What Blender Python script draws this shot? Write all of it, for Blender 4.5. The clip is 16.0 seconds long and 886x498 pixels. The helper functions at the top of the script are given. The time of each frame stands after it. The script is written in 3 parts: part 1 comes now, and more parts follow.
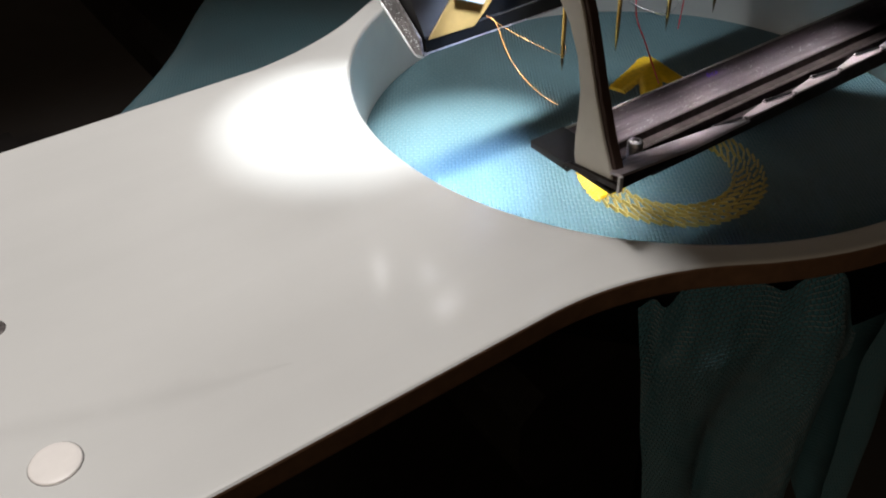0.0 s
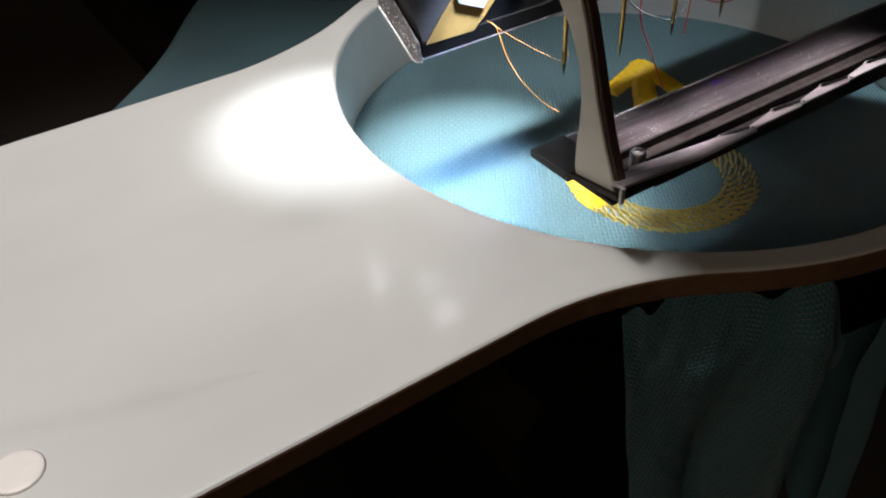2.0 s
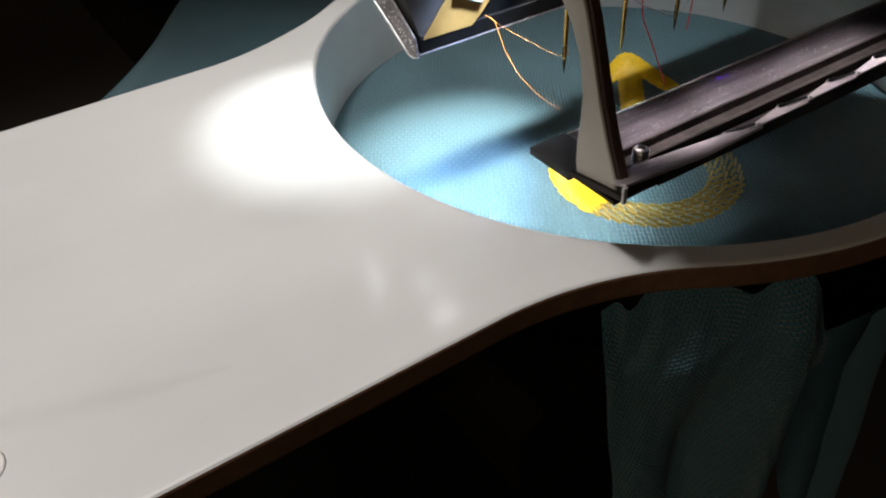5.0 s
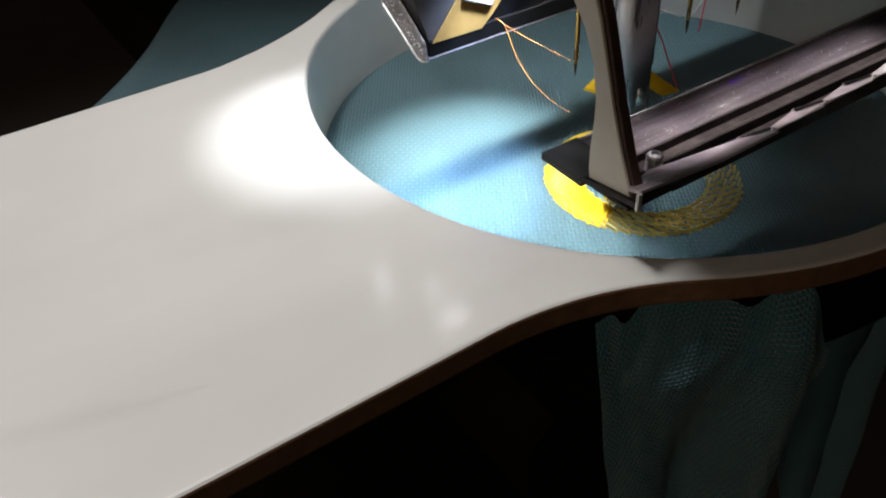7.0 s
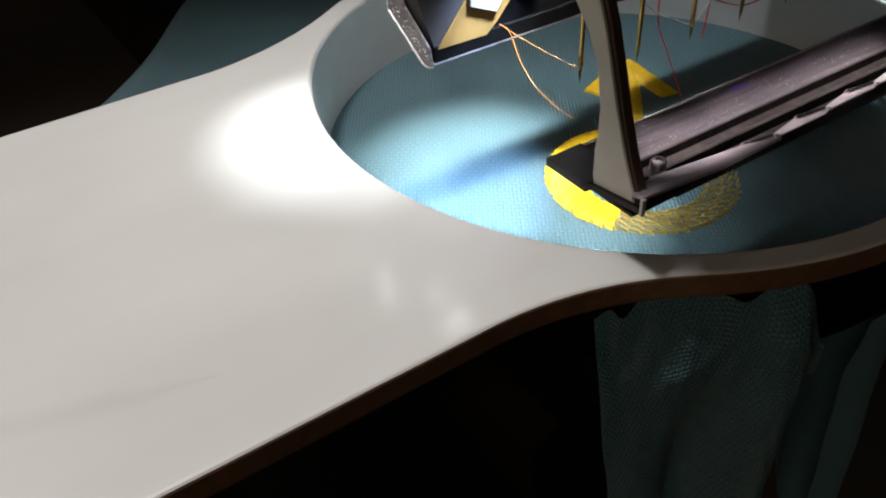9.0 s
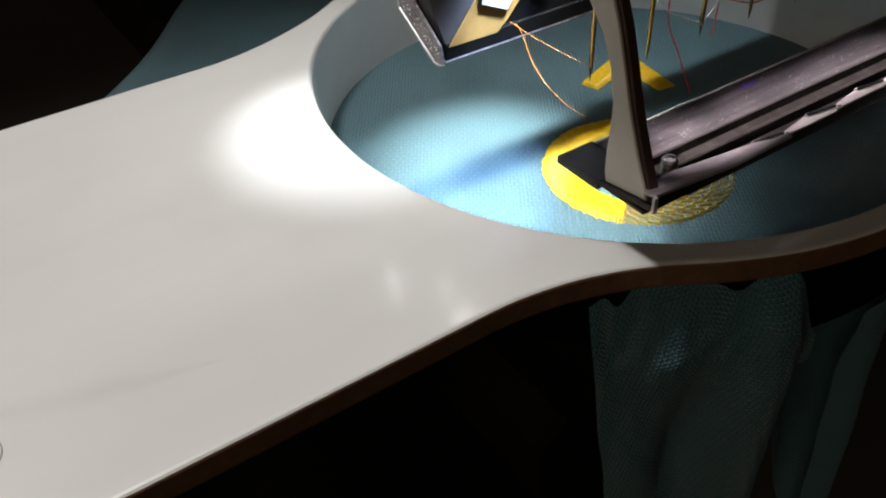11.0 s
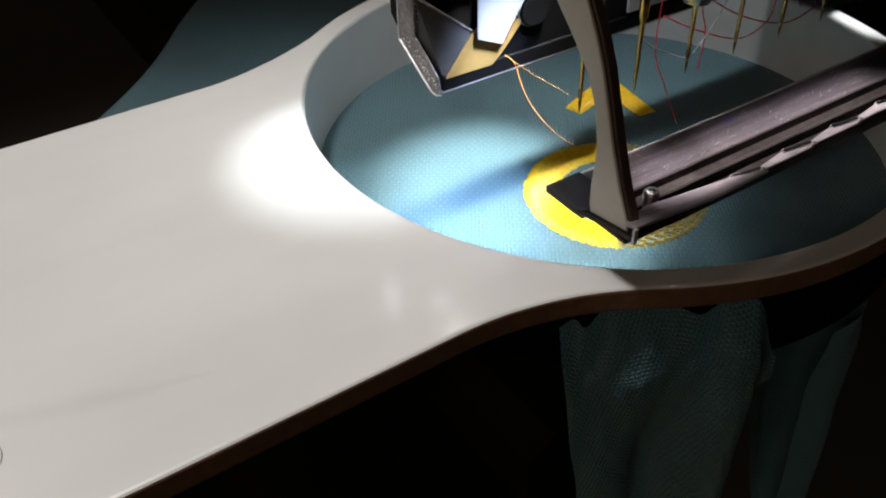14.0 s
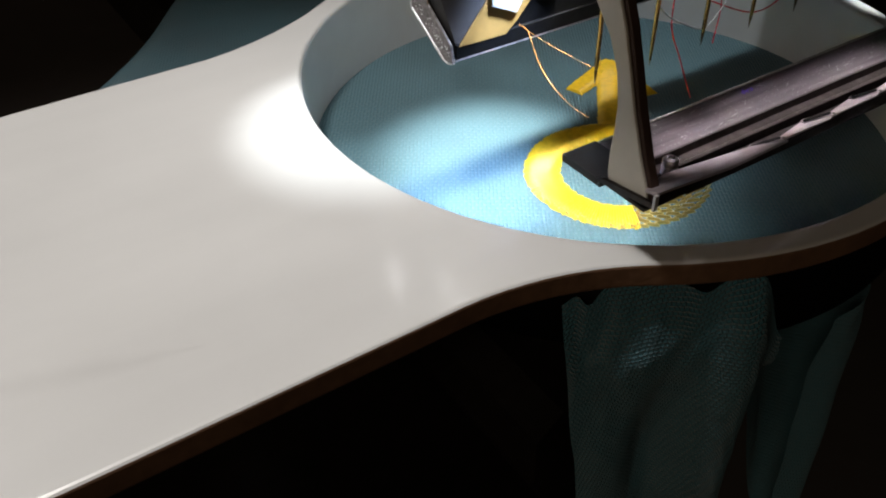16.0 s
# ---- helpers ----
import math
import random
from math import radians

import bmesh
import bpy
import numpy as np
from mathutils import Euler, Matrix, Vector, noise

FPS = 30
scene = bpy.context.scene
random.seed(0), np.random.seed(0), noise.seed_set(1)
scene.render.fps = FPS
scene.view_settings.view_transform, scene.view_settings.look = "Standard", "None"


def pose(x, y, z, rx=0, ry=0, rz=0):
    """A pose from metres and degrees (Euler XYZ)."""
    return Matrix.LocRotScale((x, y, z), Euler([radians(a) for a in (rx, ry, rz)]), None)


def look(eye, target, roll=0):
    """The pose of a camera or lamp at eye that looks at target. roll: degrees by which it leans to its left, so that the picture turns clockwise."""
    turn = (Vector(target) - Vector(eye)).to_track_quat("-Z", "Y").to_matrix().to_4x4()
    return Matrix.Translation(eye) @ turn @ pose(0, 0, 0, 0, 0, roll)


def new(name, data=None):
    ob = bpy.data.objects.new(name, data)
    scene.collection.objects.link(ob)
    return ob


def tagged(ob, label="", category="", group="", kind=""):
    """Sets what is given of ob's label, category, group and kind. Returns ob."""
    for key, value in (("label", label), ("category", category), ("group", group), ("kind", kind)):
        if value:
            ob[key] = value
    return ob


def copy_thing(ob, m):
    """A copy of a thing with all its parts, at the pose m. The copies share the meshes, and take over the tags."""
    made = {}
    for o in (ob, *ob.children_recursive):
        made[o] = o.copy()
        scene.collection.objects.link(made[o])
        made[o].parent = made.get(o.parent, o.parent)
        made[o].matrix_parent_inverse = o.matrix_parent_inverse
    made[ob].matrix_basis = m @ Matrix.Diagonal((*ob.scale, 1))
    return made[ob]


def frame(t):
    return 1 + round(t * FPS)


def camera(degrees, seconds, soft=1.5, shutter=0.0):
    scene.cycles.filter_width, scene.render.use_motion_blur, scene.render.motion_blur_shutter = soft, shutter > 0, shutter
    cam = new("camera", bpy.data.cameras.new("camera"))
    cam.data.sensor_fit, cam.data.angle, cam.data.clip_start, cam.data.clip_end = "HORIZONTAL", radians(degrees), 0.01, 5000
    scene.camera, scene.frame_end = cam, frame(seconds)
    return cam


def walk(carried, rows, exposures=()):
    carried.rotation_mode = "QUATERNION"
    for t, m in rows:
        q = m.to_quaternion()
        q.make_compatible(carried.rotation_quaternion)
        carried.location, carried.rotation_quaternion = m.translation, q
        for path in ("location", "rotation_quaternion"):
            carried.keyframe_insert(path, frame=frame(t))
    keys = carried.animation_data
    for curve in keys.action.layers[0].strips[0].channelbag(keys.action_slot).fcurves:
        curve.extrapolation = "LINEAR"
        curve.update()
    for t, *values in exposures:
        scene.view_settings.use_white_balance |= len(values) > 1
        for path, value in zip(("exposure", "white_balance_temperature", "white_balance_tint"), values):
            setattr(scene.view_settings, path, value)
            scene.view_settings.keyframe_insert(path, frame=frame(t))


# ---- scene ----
# All lengths below are written in millimetres and scaled by MM. World x runs along the
# needle row, y from the front of the machine to its back, z up from the stretched fabric.
MM = 0.001
cam = camera(54.23, 16.0, soft=2.0, shutter=0.0)
CAM_ROWS = [
    (0, -87.47, -95.54, 98.60, 50.783, 1.926, -34.854),
    (0.5, -86.71, -94.39, 96.86, 51.116, 1.856, -34.590),
    (1, -85.58, -93.41, 96.63, 51.179, 1.688, -34.520),
    (1.5, -84.04, -93.05, 96.84, 50.990, 1.780, -34.488),
    (2, -84.19, -92.96, 97.33, 50.864, 1.822, -34.350),
    (2.5, -84.39, -92.16, 98.35, 50.810, 1.861, -34.326),
    (3, -84.50, -92.16, 96.57, 50.879, 1.767, -34.511),
    (3.5, -83.43, -90.67, 96.01, 50.832, 1.681, -34.585),
    (4, -82.11, -90.79, 95.50, 50.678, 1.773, -34.510),
    (6.5, -82.84, -90.58, 95.41, 50.877, 1.996, -34.319),
    (7, -81.92, -88.59, 95.21, 50.705, 2.131, -34.263),
    (7.5, -79.93, -87.33, 95.16, 50.547, 2.085, -34.057),
    (8, -79.58, -87.16, 95.15, 50.731, 1.933, -34.030),
    (8.5, -80.53, -87.49, 95.15, 51.002, 1.966, -34.083),
    (9, -82.68, -88.90, 95.80, 51.002, 2.028, -34.047),
    (11.5, -84.50, -88.34, 97.01, 50.614, 2.122, -33.869),
    (12, -85.01, -88.74, 99.05, 50.585, 2.236, -33.637),
    (12.5, -85.10, -88.78, 99.38, 50.718, 1.857, -33.505),
    (13, -82.88, -88.55, 99.78, 50.889, 1.697, -33.347),
    (13.5, -82.58, -90.31, 100.86, 51.027, 1.534, -33.308),
    (14, -85.00, -92.26, 103.07, 51.034, 1.379, -33.264),
    (14.5, -86.64, -92.93, 104.25, 51.128, 1.492, -32.926),
    (15, -86.63, -93.04, 104.37, 50.841, 1.126, -32.962),
    (15.5, -88.16, -92.64, 99.10, 50.487, 0.829, -33.349),
    (16, -88.28, -91.03, 98.28, 50.840, 0.639, -33.399),
]
walk(cam, [(t, pose(x * MM, y * MM, z * MM, rx, ry, rz)) for t, x, y, z, rx, ry, rz in CAM_ROWS])

# the hoop's place, as the pantograph drives it
HOOP_ROWS = [
    (0, 36.28, 12.69),
    (0.5, 35.96, 13.83),
    (1, 31.46, 14.79),
    (1.5, 33.45, 14.96),
    (2, 35.20, 15.38),
    (2.5, 38.75, 16.05),
    (3, 34.80, 16.33),
    (3.5, 33.30, 16.71),
    (4, 38.26, 17.80),
    (6.5, 33.72, 19.87),
    (7, 30.54, 19.19),
    (7.5, 32.72, 20.47),
    (8, 32.84, 20.57),
    (8.5, 36.92, 23.23),
    (9, 31.31, 21.07),
    (11.5, 28.82, 22.82),
    (12, 30.07, 24.26),
    (12.5, 31.31, 25.33),
    (13, 32.89, 28.70),
    (13.5, 29.05, 25.50),
    (14, 28.99, 25.41),
    (14.5, 31.46, 30.03),
    (15, 29.52, 28.66),
    (15.5, 26.08, 24.20),
    (16, 26.68, 25.43),
]

# ---- world and light ----
world = bpy.data.worlds.new("dim_room")
scene.world = world
world.use_nodes = True
world.node_tree.nodes["Background"].inputs[0].default_value = (0.060, 0.050, 0.044, 1)
world.node_tree.nodes["Background"].inputs[1].default_value = 1.0


def lamp(name, kind, place, target, watts, colour, **more):
    data = bpy.data.lights.new(name, kind)
    data.energy, data.color = watts, colour
    for key, value in more.items():
        if key == "size":
            data.size = value
        elif key == "size_y":
            data.size_y = value
        elif key == "radius":
            data.shadow_soft_size = value
        elif key == "cone":
            data.spot_size = radians(value)
        elif key == "blend":
            data.spot_blend = value
    if kind == "AREA":
        data.shape = "RECTANGLE"
    ob = new(name, data)
    ob.matrix_world = look([c * MM for c in place], [c * MM for c in target])
    return ob


# LEDs under the head along the needle row, lens LEDs and an added fill behind the rear rail, a task lamp over the work,
# the room's lamp
strip = lamp("led_strip", "AREA", (8, 8, 74), (8, 8, 0), 0.0085, (0.95, 0.98, 1.0), size=0.026, size_y=0.003)
strip.matrix_world = Matrix.Translation((0.008, 0.008, 0.074))
strip.data.spread = radians(58)
# a second row over the rail, and one behind the rear rail
back = lamp("led_strip_back", "AREA", (55, 36.5, 92), (55, 36.5, 0), 0.0065, (0.95, 0.98, 1.0), size=0.066, size_y=0.003)
back.matrix_world = Matrix.Translation((0.055, 0.0365, 0.092))
back.data.spread = radians(60)
front = lamp("led_strip_front", "AREA", (26, -2.2, 74), (26, -2.2, 0), 0.021, (1.0, 0.93, 0.97), size=0.056, size_y=0.003)
front.matrix_world = Matrix.Translation((0.026, -0.0022, 0.074)) @ Matrix.Rotation(radians(-20.0), 4, "X")
front.data.spread = radians(20)
lamp("led_needle", "SPOT", (8, 8, 73), (-2, 7, 0), 0.68, (1.0, 0.98, 0.98), radius=0.003, cone=47, blend=1.0)
lamp("led_lens", "SPOT", (-24, 41, 90), (-27.5, 30, 18), 0.39, (0.92, 0.97, 1.0), radius=0.0015, cone=41, blend=1.0)
lamp("led_rear", "SPOT", (4, 38, 90), (2, 29, 0), 1.75, (0.97, 0.99, 1.0), radius=0.003, cone=36, blend=1.0)
# wide fill beside led_rear, added to brighten the ring wall and rear fabric
lamp("led_rear_wide", "SPOT", (2, 38, 90), (-10, 34, 0), 0.075, (1.0, 0.98, 0.97), radius=0.004, cone=95, blend=1.0)
lamp("led_blue", "SPOT", (-5, -2.5, 73), (-5, 24, 0), 1.6, (0.52, 0.66, 1.0), radius=0.004, cone=34, blend=1.0)
lamp("led_far", "SPOT", (104, 16, 72), (103, 9, 18), 0.45, (0.95, 0.98, 1.0), radius=0.0015, cone=33, blend=0.4)
lamp("task_lamp", "SPOT", (-130, 22, 400), (-86, 16, 18), 5.1, (1.0, 0.955, 0.925), radius=0.026, cone=48, blend=1.0)
lamp("room_lamp", "AREA", (-1500, -800, 1000), (0, 0, 0), 3.2, (1.0, 0.79, 0.58), size=0.5, size_y=0.5)


# ---- materials ----
def material(name, colour, rough=0.5, metal=0.0, grain=0.0, scale=200.0, bump=0.0, bump_scale=800.0, wear=0.0, wear_scale=40.0,
             stretch=(1, 1, 1), sheen=0.0, coat=0.0, spec=0.5):
    """A principled surface with colour variation at two scales and fine relief."""
    m = bpy.data.materials.new(name)
    m.use_nodes = True
    n, l = m.node_tree.nodes, m.node_tree.links
    b = n["Principled BSDF"]
    b.inputs["Roughness"].default_value = rough
    b.inputs["Metallic"].default_value = metal
    b.inputs["Specular IOR Level"].default_value = spec
    b.inputs["Sheen Weight"].default_value = sheen
    b.inputs["Coat Weight"].default_value = coat
    b.inputs["Coat Roughness"].default_value = 0.13
    coord = n.new("ShaderNodeTexCoord")
    mapping = n.new("ShaderNodeMapping")
    mapping.inputs["Scale"].default_value = stretch
    l.new(coord.outputs["Object"], mapping.inputs["Vector"])
    fine, wide = n.new("ShaderNodeTexNoise"), n.new("ShaderNodeTexNoise")
    fine.inputs["Scale"].default_value, fine.inputs["Detail"].default_value = scale, 6
    wide.inputs["Scale"].default_value, wide.inputs["Detail"].default_value = wear_scale, 5
    l.new(mapping.outputs[0], fine.inputs["Vector"])
    l.new(coord.outputs["Object"], wide.inputs["Vector"])
    mix1, mix2 = n.new("ShaderNodeMix"), n.new("ShaderNodeMix")
    for mix, amount, tex in ((mix1, grain, fine), (mix2, wear, wide)):
        mix.data_type, mix.blend_type = "RGBA", "MULTIPLY"
        ramp = n.new("ShaderNodeValToRGB")
        ramp.color_ramp.elements[0].position, ramp.color_ramp.elements[1].position = 0.3, 0.7
        ramp.color_ramp.elements[0].color = (1 - amount, 1 - amount, 1 - amount, 1)
        l.new(tex.outputs["Fac"], ramp.inputs[0])
        mix.inputs["Factor"].default_value = 1.0
        l.new(ramp.outputs[0], mix.inputs["B"])
    mix1.inputs["A"].default_value = (*colour, 1)
    l.new(mix1.outputs["Result"], mix2.inputs["A"])
    l.new(mix2.outputs["Result"], b.inputs["Base Color"])
    rr = n.new("ShaderNodeMapRange")
    rr.inputs["To Min"].default_value, rr.inputs["To Max"].default_value = max(0.02, rough - (0.04 if metal else 0.12)), min(1, rough + (0.04 if metal else 0.12))
    l.new(fine.outputs["Fac"], rr.inputs["Value"])
    l.new(rr.outputs[0], b.inputs["Roughness"])
    if bump:
        bn, bt = n.new("ShaderNodeBump"), n.new("ShaderNodeTexNoise")
        bt.inputs["Scale"].default_value, bt.inputs["Detail"].default_value = bump_scale, 4
        bn.inputs["Strength"].default_value, bn.inputs["Distance"].default_value = bump, 0.0003
        l.new(mapping.outputs[0], bt.inputs["Vector"])
        l.new(bt.outputs["Fac"], bn.inputs["Height"])
        l.new(bn.outputs[0], b.inputs["Normal"])
    return m


def knit(name, colour, pitch, turn, depth=0.35, run=1.9, lines=0.16, gloss=0.85):
    """Ribbed pique knit: short ribs of that pitch in metres, broken along their length."""
    m = bpy.data.materials.new(name)
    m.use_nodes = True
    n, l = m.node_tree.nodes, m.node_tree.links
    b = n["Principled BSDF"]
    b.inputs["Roughness"].default_value = gloss
    b.inputs["Sheen Weight"].default_value = 0.25
    b.inputs["Specular IOR Level"].default_value = 0.2 if gloss > 0.6 else 0.6
    coord, mapping = n.new("ShaderNodeTexCoord"), n.new("ShaderNodeMapping")
    l.new(coord.outputs["UV"], mapping.inputs["Vector"])
    mapping.inputs["Rotation"].default_value[2] = radians(turn)
    k = 1 / pitch
    warp, shift = n.new("ShaderNodeTexNoise"), n.new("ShaderNodeVectorMath")
    warp.inputs["Scale"].default_value, warp.inputs["Detail"].default_value = k * 0.35, 2
    shift.operation = "MULTIPLY_ADD"
    shift.inputs[1].default_value = (pitch * 0.5, pitch * 0.5, 0)
    l.new(mapping.outputs[0], warp.inputs["Vector"])
    l.new(warp.outputs["Color"], shift.inputs[0])
    l.new(mapping.outputs[0], shift.inputs[2])
    brick = n.new("ShaderNodeTexBrick")
    brick.offset, brick.inputs["Scale"].default_value = 0.5, 1.0
    brick.inputs["Brick Width"].default_value, brick.inputs["Row Height"].default_value = pitch * run, pitch
    brick.inputs["Mortar Size"].default_value, brick.inputs["Mortar Smooth"].default_value = pitch * 0.28, 1.0
    l.new(shift.outputs[0], brick.inputs["Vector"])
    fuzz, wide = n.new("ShaderNodeTexNoise"), n.new("ShaderNodeTexNoise")
    fuzz.inputs["Scale"].default_value, fuzz.inputs["Detail"].default_value = k * 2.2, 4
    wide.inputs["Scale"].default_value, wide.inputs["Detail"].default_value = 45, 3
    l.new(mapping.outputs[0], fuzz.inputs["Vector"])
    l.new(coord.outputs["Object"], wide.inputs["Vector"])
    add = n.new("ShaderNodeMath")
    add.operation = "MULTIPLY_ADD"
    l.new(fuzz.outputs["Fac"], add.inputs[0])
    add.inputs[1].default_value = -0.6
    l.new(brick.outputs["Fac"], add.inputs[2])
    bn = n.new("ShaderNodeBump")
    bn.invert = True
    bn.inputs["Strength"].default_value, bn.inputs["Distance"].default_value = depth, pitch * 0.5
    l.new(add.outputs[0], bn.inputs["Height"])
    l.new(bn.outputs[0], b.inputs["Normal"])
    ramp = n.new("ShaderNodeValToRGB")
    ramp.color_ramp.elements[0].position, ramp.color_ramp.elements[1].position = 0.25, 0.8
    ramp.color_ramp.elements[0].color = (*[c * 0.8 for c in colour], 1)
    ramp.color_ramp.elements[1].color = (*[min(1, c * 1.15) for c in colour], 1)
    l.new(wide.outputs["Fac"], ramp.inputs[0])
    mix = n.new("ShaderNodeMix")
    mix.data_type, mix.blend_type = "RGBA", "MULTIPLY"
    mix.inputs["Factor"].default_value = lines
    l.new(ramp.outputs[0], mix.inputs["A"])
    inv = n.new("ShaderNodeInvert")
    l.new(brick.outputs["Fac"], inv.inputs["Color"])
    l.new(inv.outputs[0], mix.inputs["B"])
    l.new(mix.outputs["Result"], b.inputs["Base Color"])
    return m


WHITE = material("white_plastic", (0.725, 0.72, 0.70), 0.40, spec=0.35, coat=0.35, grain=0.07, scale=30, bump=0.08, bump_scale=350, wear=0.14, wear_scale=13, stretch=(0.25, 2.0, 1))
# brown of the plate's side: warm shade put into the colour
SHADED_SIDE = material("brown_shaded_side", (0.24, 0.13, 0.072), 0.6, grain=0.25, scale=500, bump=0.2, wear=0.25, wear_scale=60)
WALLW = material("ring_wall_plastic", (0.78, 0.77, 0.76), 0.45, grain=0.06, scale=150, bump=0.1, wear=0.12, wear_scale=40)
RIVET = material("rivet_plastic", (0.90, 0.85, 0.81), 0.4, grain=0.05, scale=500, bump=0.2, wear=0.1)
TEAL = knit("teal_knit", (0.080, 0.162, 0.190), 0.00074, -56, 0.60, 3.0, 0.16)
# same cloth as TEAL, tinted bluer and lighter to offset the warm lamp
TEAL_RELIT = knit("teal_knit_slack_relit", (0.056, 0.215, 0.275), 0.00085, 12, 0.9, 1.2, 0.12, gloss=0.58)
SATIN = material("yellow_satin_thread", (0.92, 0.60, 0.02), 0.38, grain=0.25, scale=900, wear=0.15, wear_scale=120)
UNDER = material("yellow_underlay_thread", (0.62, 0.47, 0.12), 0.40, grain=0.3, scale=900, wear=0.2, wear_scale=200)
STEEL = material("scratched_steel", (0.33, 0.28, 0.30), 0.34, 1.0, grain=0.45, scale=900, bump=0.12, bump_scale=1800, wear=0.30, wear_scale=90, stretch=(0.06, 1, 1))
DARKSTEEL = material("dark_brown_steel", (0.060, 0.050, 0.046), 0.42, 1.0, grain=0.4, scale=600, bump=0.2, wear=0.4, wear_scale=150)
EDGE = material("bare_bright_edge", (0.62, 0.60, 0.61), 0.35, 1.0, grain=0.3, scale=1500, bump=0.12, bump_scale=2500, wear=0.3, wear_scale=400)
# worn metal, kept pale and barely metallic so edges carry their highlight
WORN_GLINT = material("worn_metal_with_glint", (0.74, 0.72, 0.71), 0.42, 0.35, grain=0.35, scale=1500, bump=0.15, bump_scale=2500, wear=0.3, wear_scale=300)
TONGUE = material("brushed_grey_steel", (0.74, 0.65, 0.68), 0.46, 0.35, grain=0.35, scale=900, bump=0.12, bump_scale=1800, wear=0.4, wear_scale=160, stretch=(0.15, 1, 1))
WORN_GREY = material("scratched_grey_steel", (0.34, 0.30, 0.29), 0.45, 0.4, grain=0.6, scale=1500, bump=0.3, bump_scale=2500, wear=0.6, wear_scale=260)
PANEL = material("matte_grey_gusset", (0.030, 0.028, 0.027), 0.6, 0.0, grain=0.35, scale=1200, bump=0.15, wear=0.4, wear_scale=220)
LINT = material("white_lint", (0.80, 0.79, 0.77), 0.7, grain=0.1, scale=900, wear=0.1)
# near black: the shade on the channel's end is in this colour
DARK_END = material("shaded_channel_end", (0.028, 0.026, 0.025), 0.55, 0.0, grain=0.5, scale=1200, bump=0.15, wear=0.5, wear_scale=220)
BLACK = material("black_enamel", (0.005, 0.005, 0.005), 0.5, spec=0.07, grain=0.3, scale=400, bump=0.1, wear=0.3, wear_scale=100)
LEVER = material("beige_lever_paint", (0.62, 0.59, 0.51), 0.5, grain=0.06, scale=500, bump=0.08, wear=0.12, wear_scale=70)
# the lever's unlit side, its shade put into a dark brown
LEVER_SHADE = material("shaded_lever_edge", (0.075, 0.045, 0.035), 0.5, grain=0.2, scale=500, bump=0.1, wear=0.2, wear_scale=90)
BRASS = material("ochre_foam_strip", (0.25, 0.145, 0.035), 0.6, grain=0.15, scale=700, bump=0.2, wear=0.2, wear_scale=150)
PAPER = material("white_paper_tag", (0.26, 0.255, 0.25), 0.6, grain=0.05, scale=500, bump=0.05, wear=0.08)
NEEDLE = material("gold_titanium_needle", (0.62, 0.42, 0.12), 0.24, 1.0, grain=0.2, scale=900, wear=0.3, wear_scale=300)
NEEDLE_TIP = material("dark_needle_tip", (0.16, 0.12, 0.06), 0.3, 1.0, grain=0.2, scale=900, wear=0.2)
CHROME = material("polished_bar_steel", (0.46, 0.445, 0.44), 0.28, 0.88, grain=0.15, scale=500, wear=0.2, wear_scale=90, stretch=(1, 1, 0.1))
ORANGE = material("orange_thread", (0.38, 0.14, 0.018), 0.45, grain=0.4, scale=2500, wear=0.1)
RED = material("red_thread", (0.90, 0.05, 0.08), 0.45, grain=0.3, scale=2500, wear=0.1)
GREYT = material("grey_thread", (0.55, 0.57, 0.58), 0.45, grain=0.3, scale=2500, wear=0.1)
PURPLE = material("violet_thread", (0.16, 0.06, 0.75), 0.45, grain=0.3, scale=2500, wear=0.1)
BED = material("grey_brown_bed_paint", (0.065, 0.055, 0.050), 0.6, grain=0.1, scale=120, bump=0.1, wear=0.2, wear_scale=12)
DARKPAINT = material("dark_machine_paint", (0.018, 0.0155, 0.014), 0.5, spec=0.1, grain=0.2, scale=300, bump=0.1, wear=0.3, wear_scale=60)
ROOM = material("dark_room_paint", (0.13, 0.118, 0.11), 0.8, grain=0.1, scale=20, wear=0.2, wear_scale=2)
HEAD = material("head_cover_paint", (0.055, 0.052, 0.05), 0.5, grain=0.1, scale=100, wear=0.2, wear_scale=20)


# ---- mesh helpers ----
def thing(name, label, category, group="", kind=""):
    return tagged(new(name), label, category, group, kind)


def part(name, bm, mat, parent, label="", smooth=False):
    me = bpy.data.meshes.new(name)
    bm.normal_update()
    bm.to_mesh(me)
    bm.free()
    return part_of(name, me, mat, parent, label, smooth)


def part_of(name, me, mat, parent, label="", smooth=False):
    if not me.materials:
        me.materials.append(mat)
    if smooth:
        me.shade_smooth()
    ob = new(name, me)
    ob.parent = parent
    if label:
        ob["label"] = label
    return ob


def bevel(bm, width, segments=2, angle=35):
    edges = [e for e in bm.edges if len(e.link_faces) == 2 and e.calc_face_angle(0) > radians(angle)]
    bmesh.ops.bevel(bm, geom=edges, offset=width * MM, segments=segments, affect="EDGES", profile=0.6)
    return bm


def box(x0, x1, y0, y1, z0, z1, rnd=0.0, seg=2):
    bm = bmesh.new()
    bmesh.ops.create_cube(bm, size=1.0)
    for v in bm.verts:
        v.co = Vector(((x0 if v.co.x < 0 else x1) * MM, (y0 if v.co.y < 0 else y1) * MM, (z0 if v.co.z < 0 else z1) * MM))
    if rnd:
        bevel(bm, rnd, seg)
    return bm


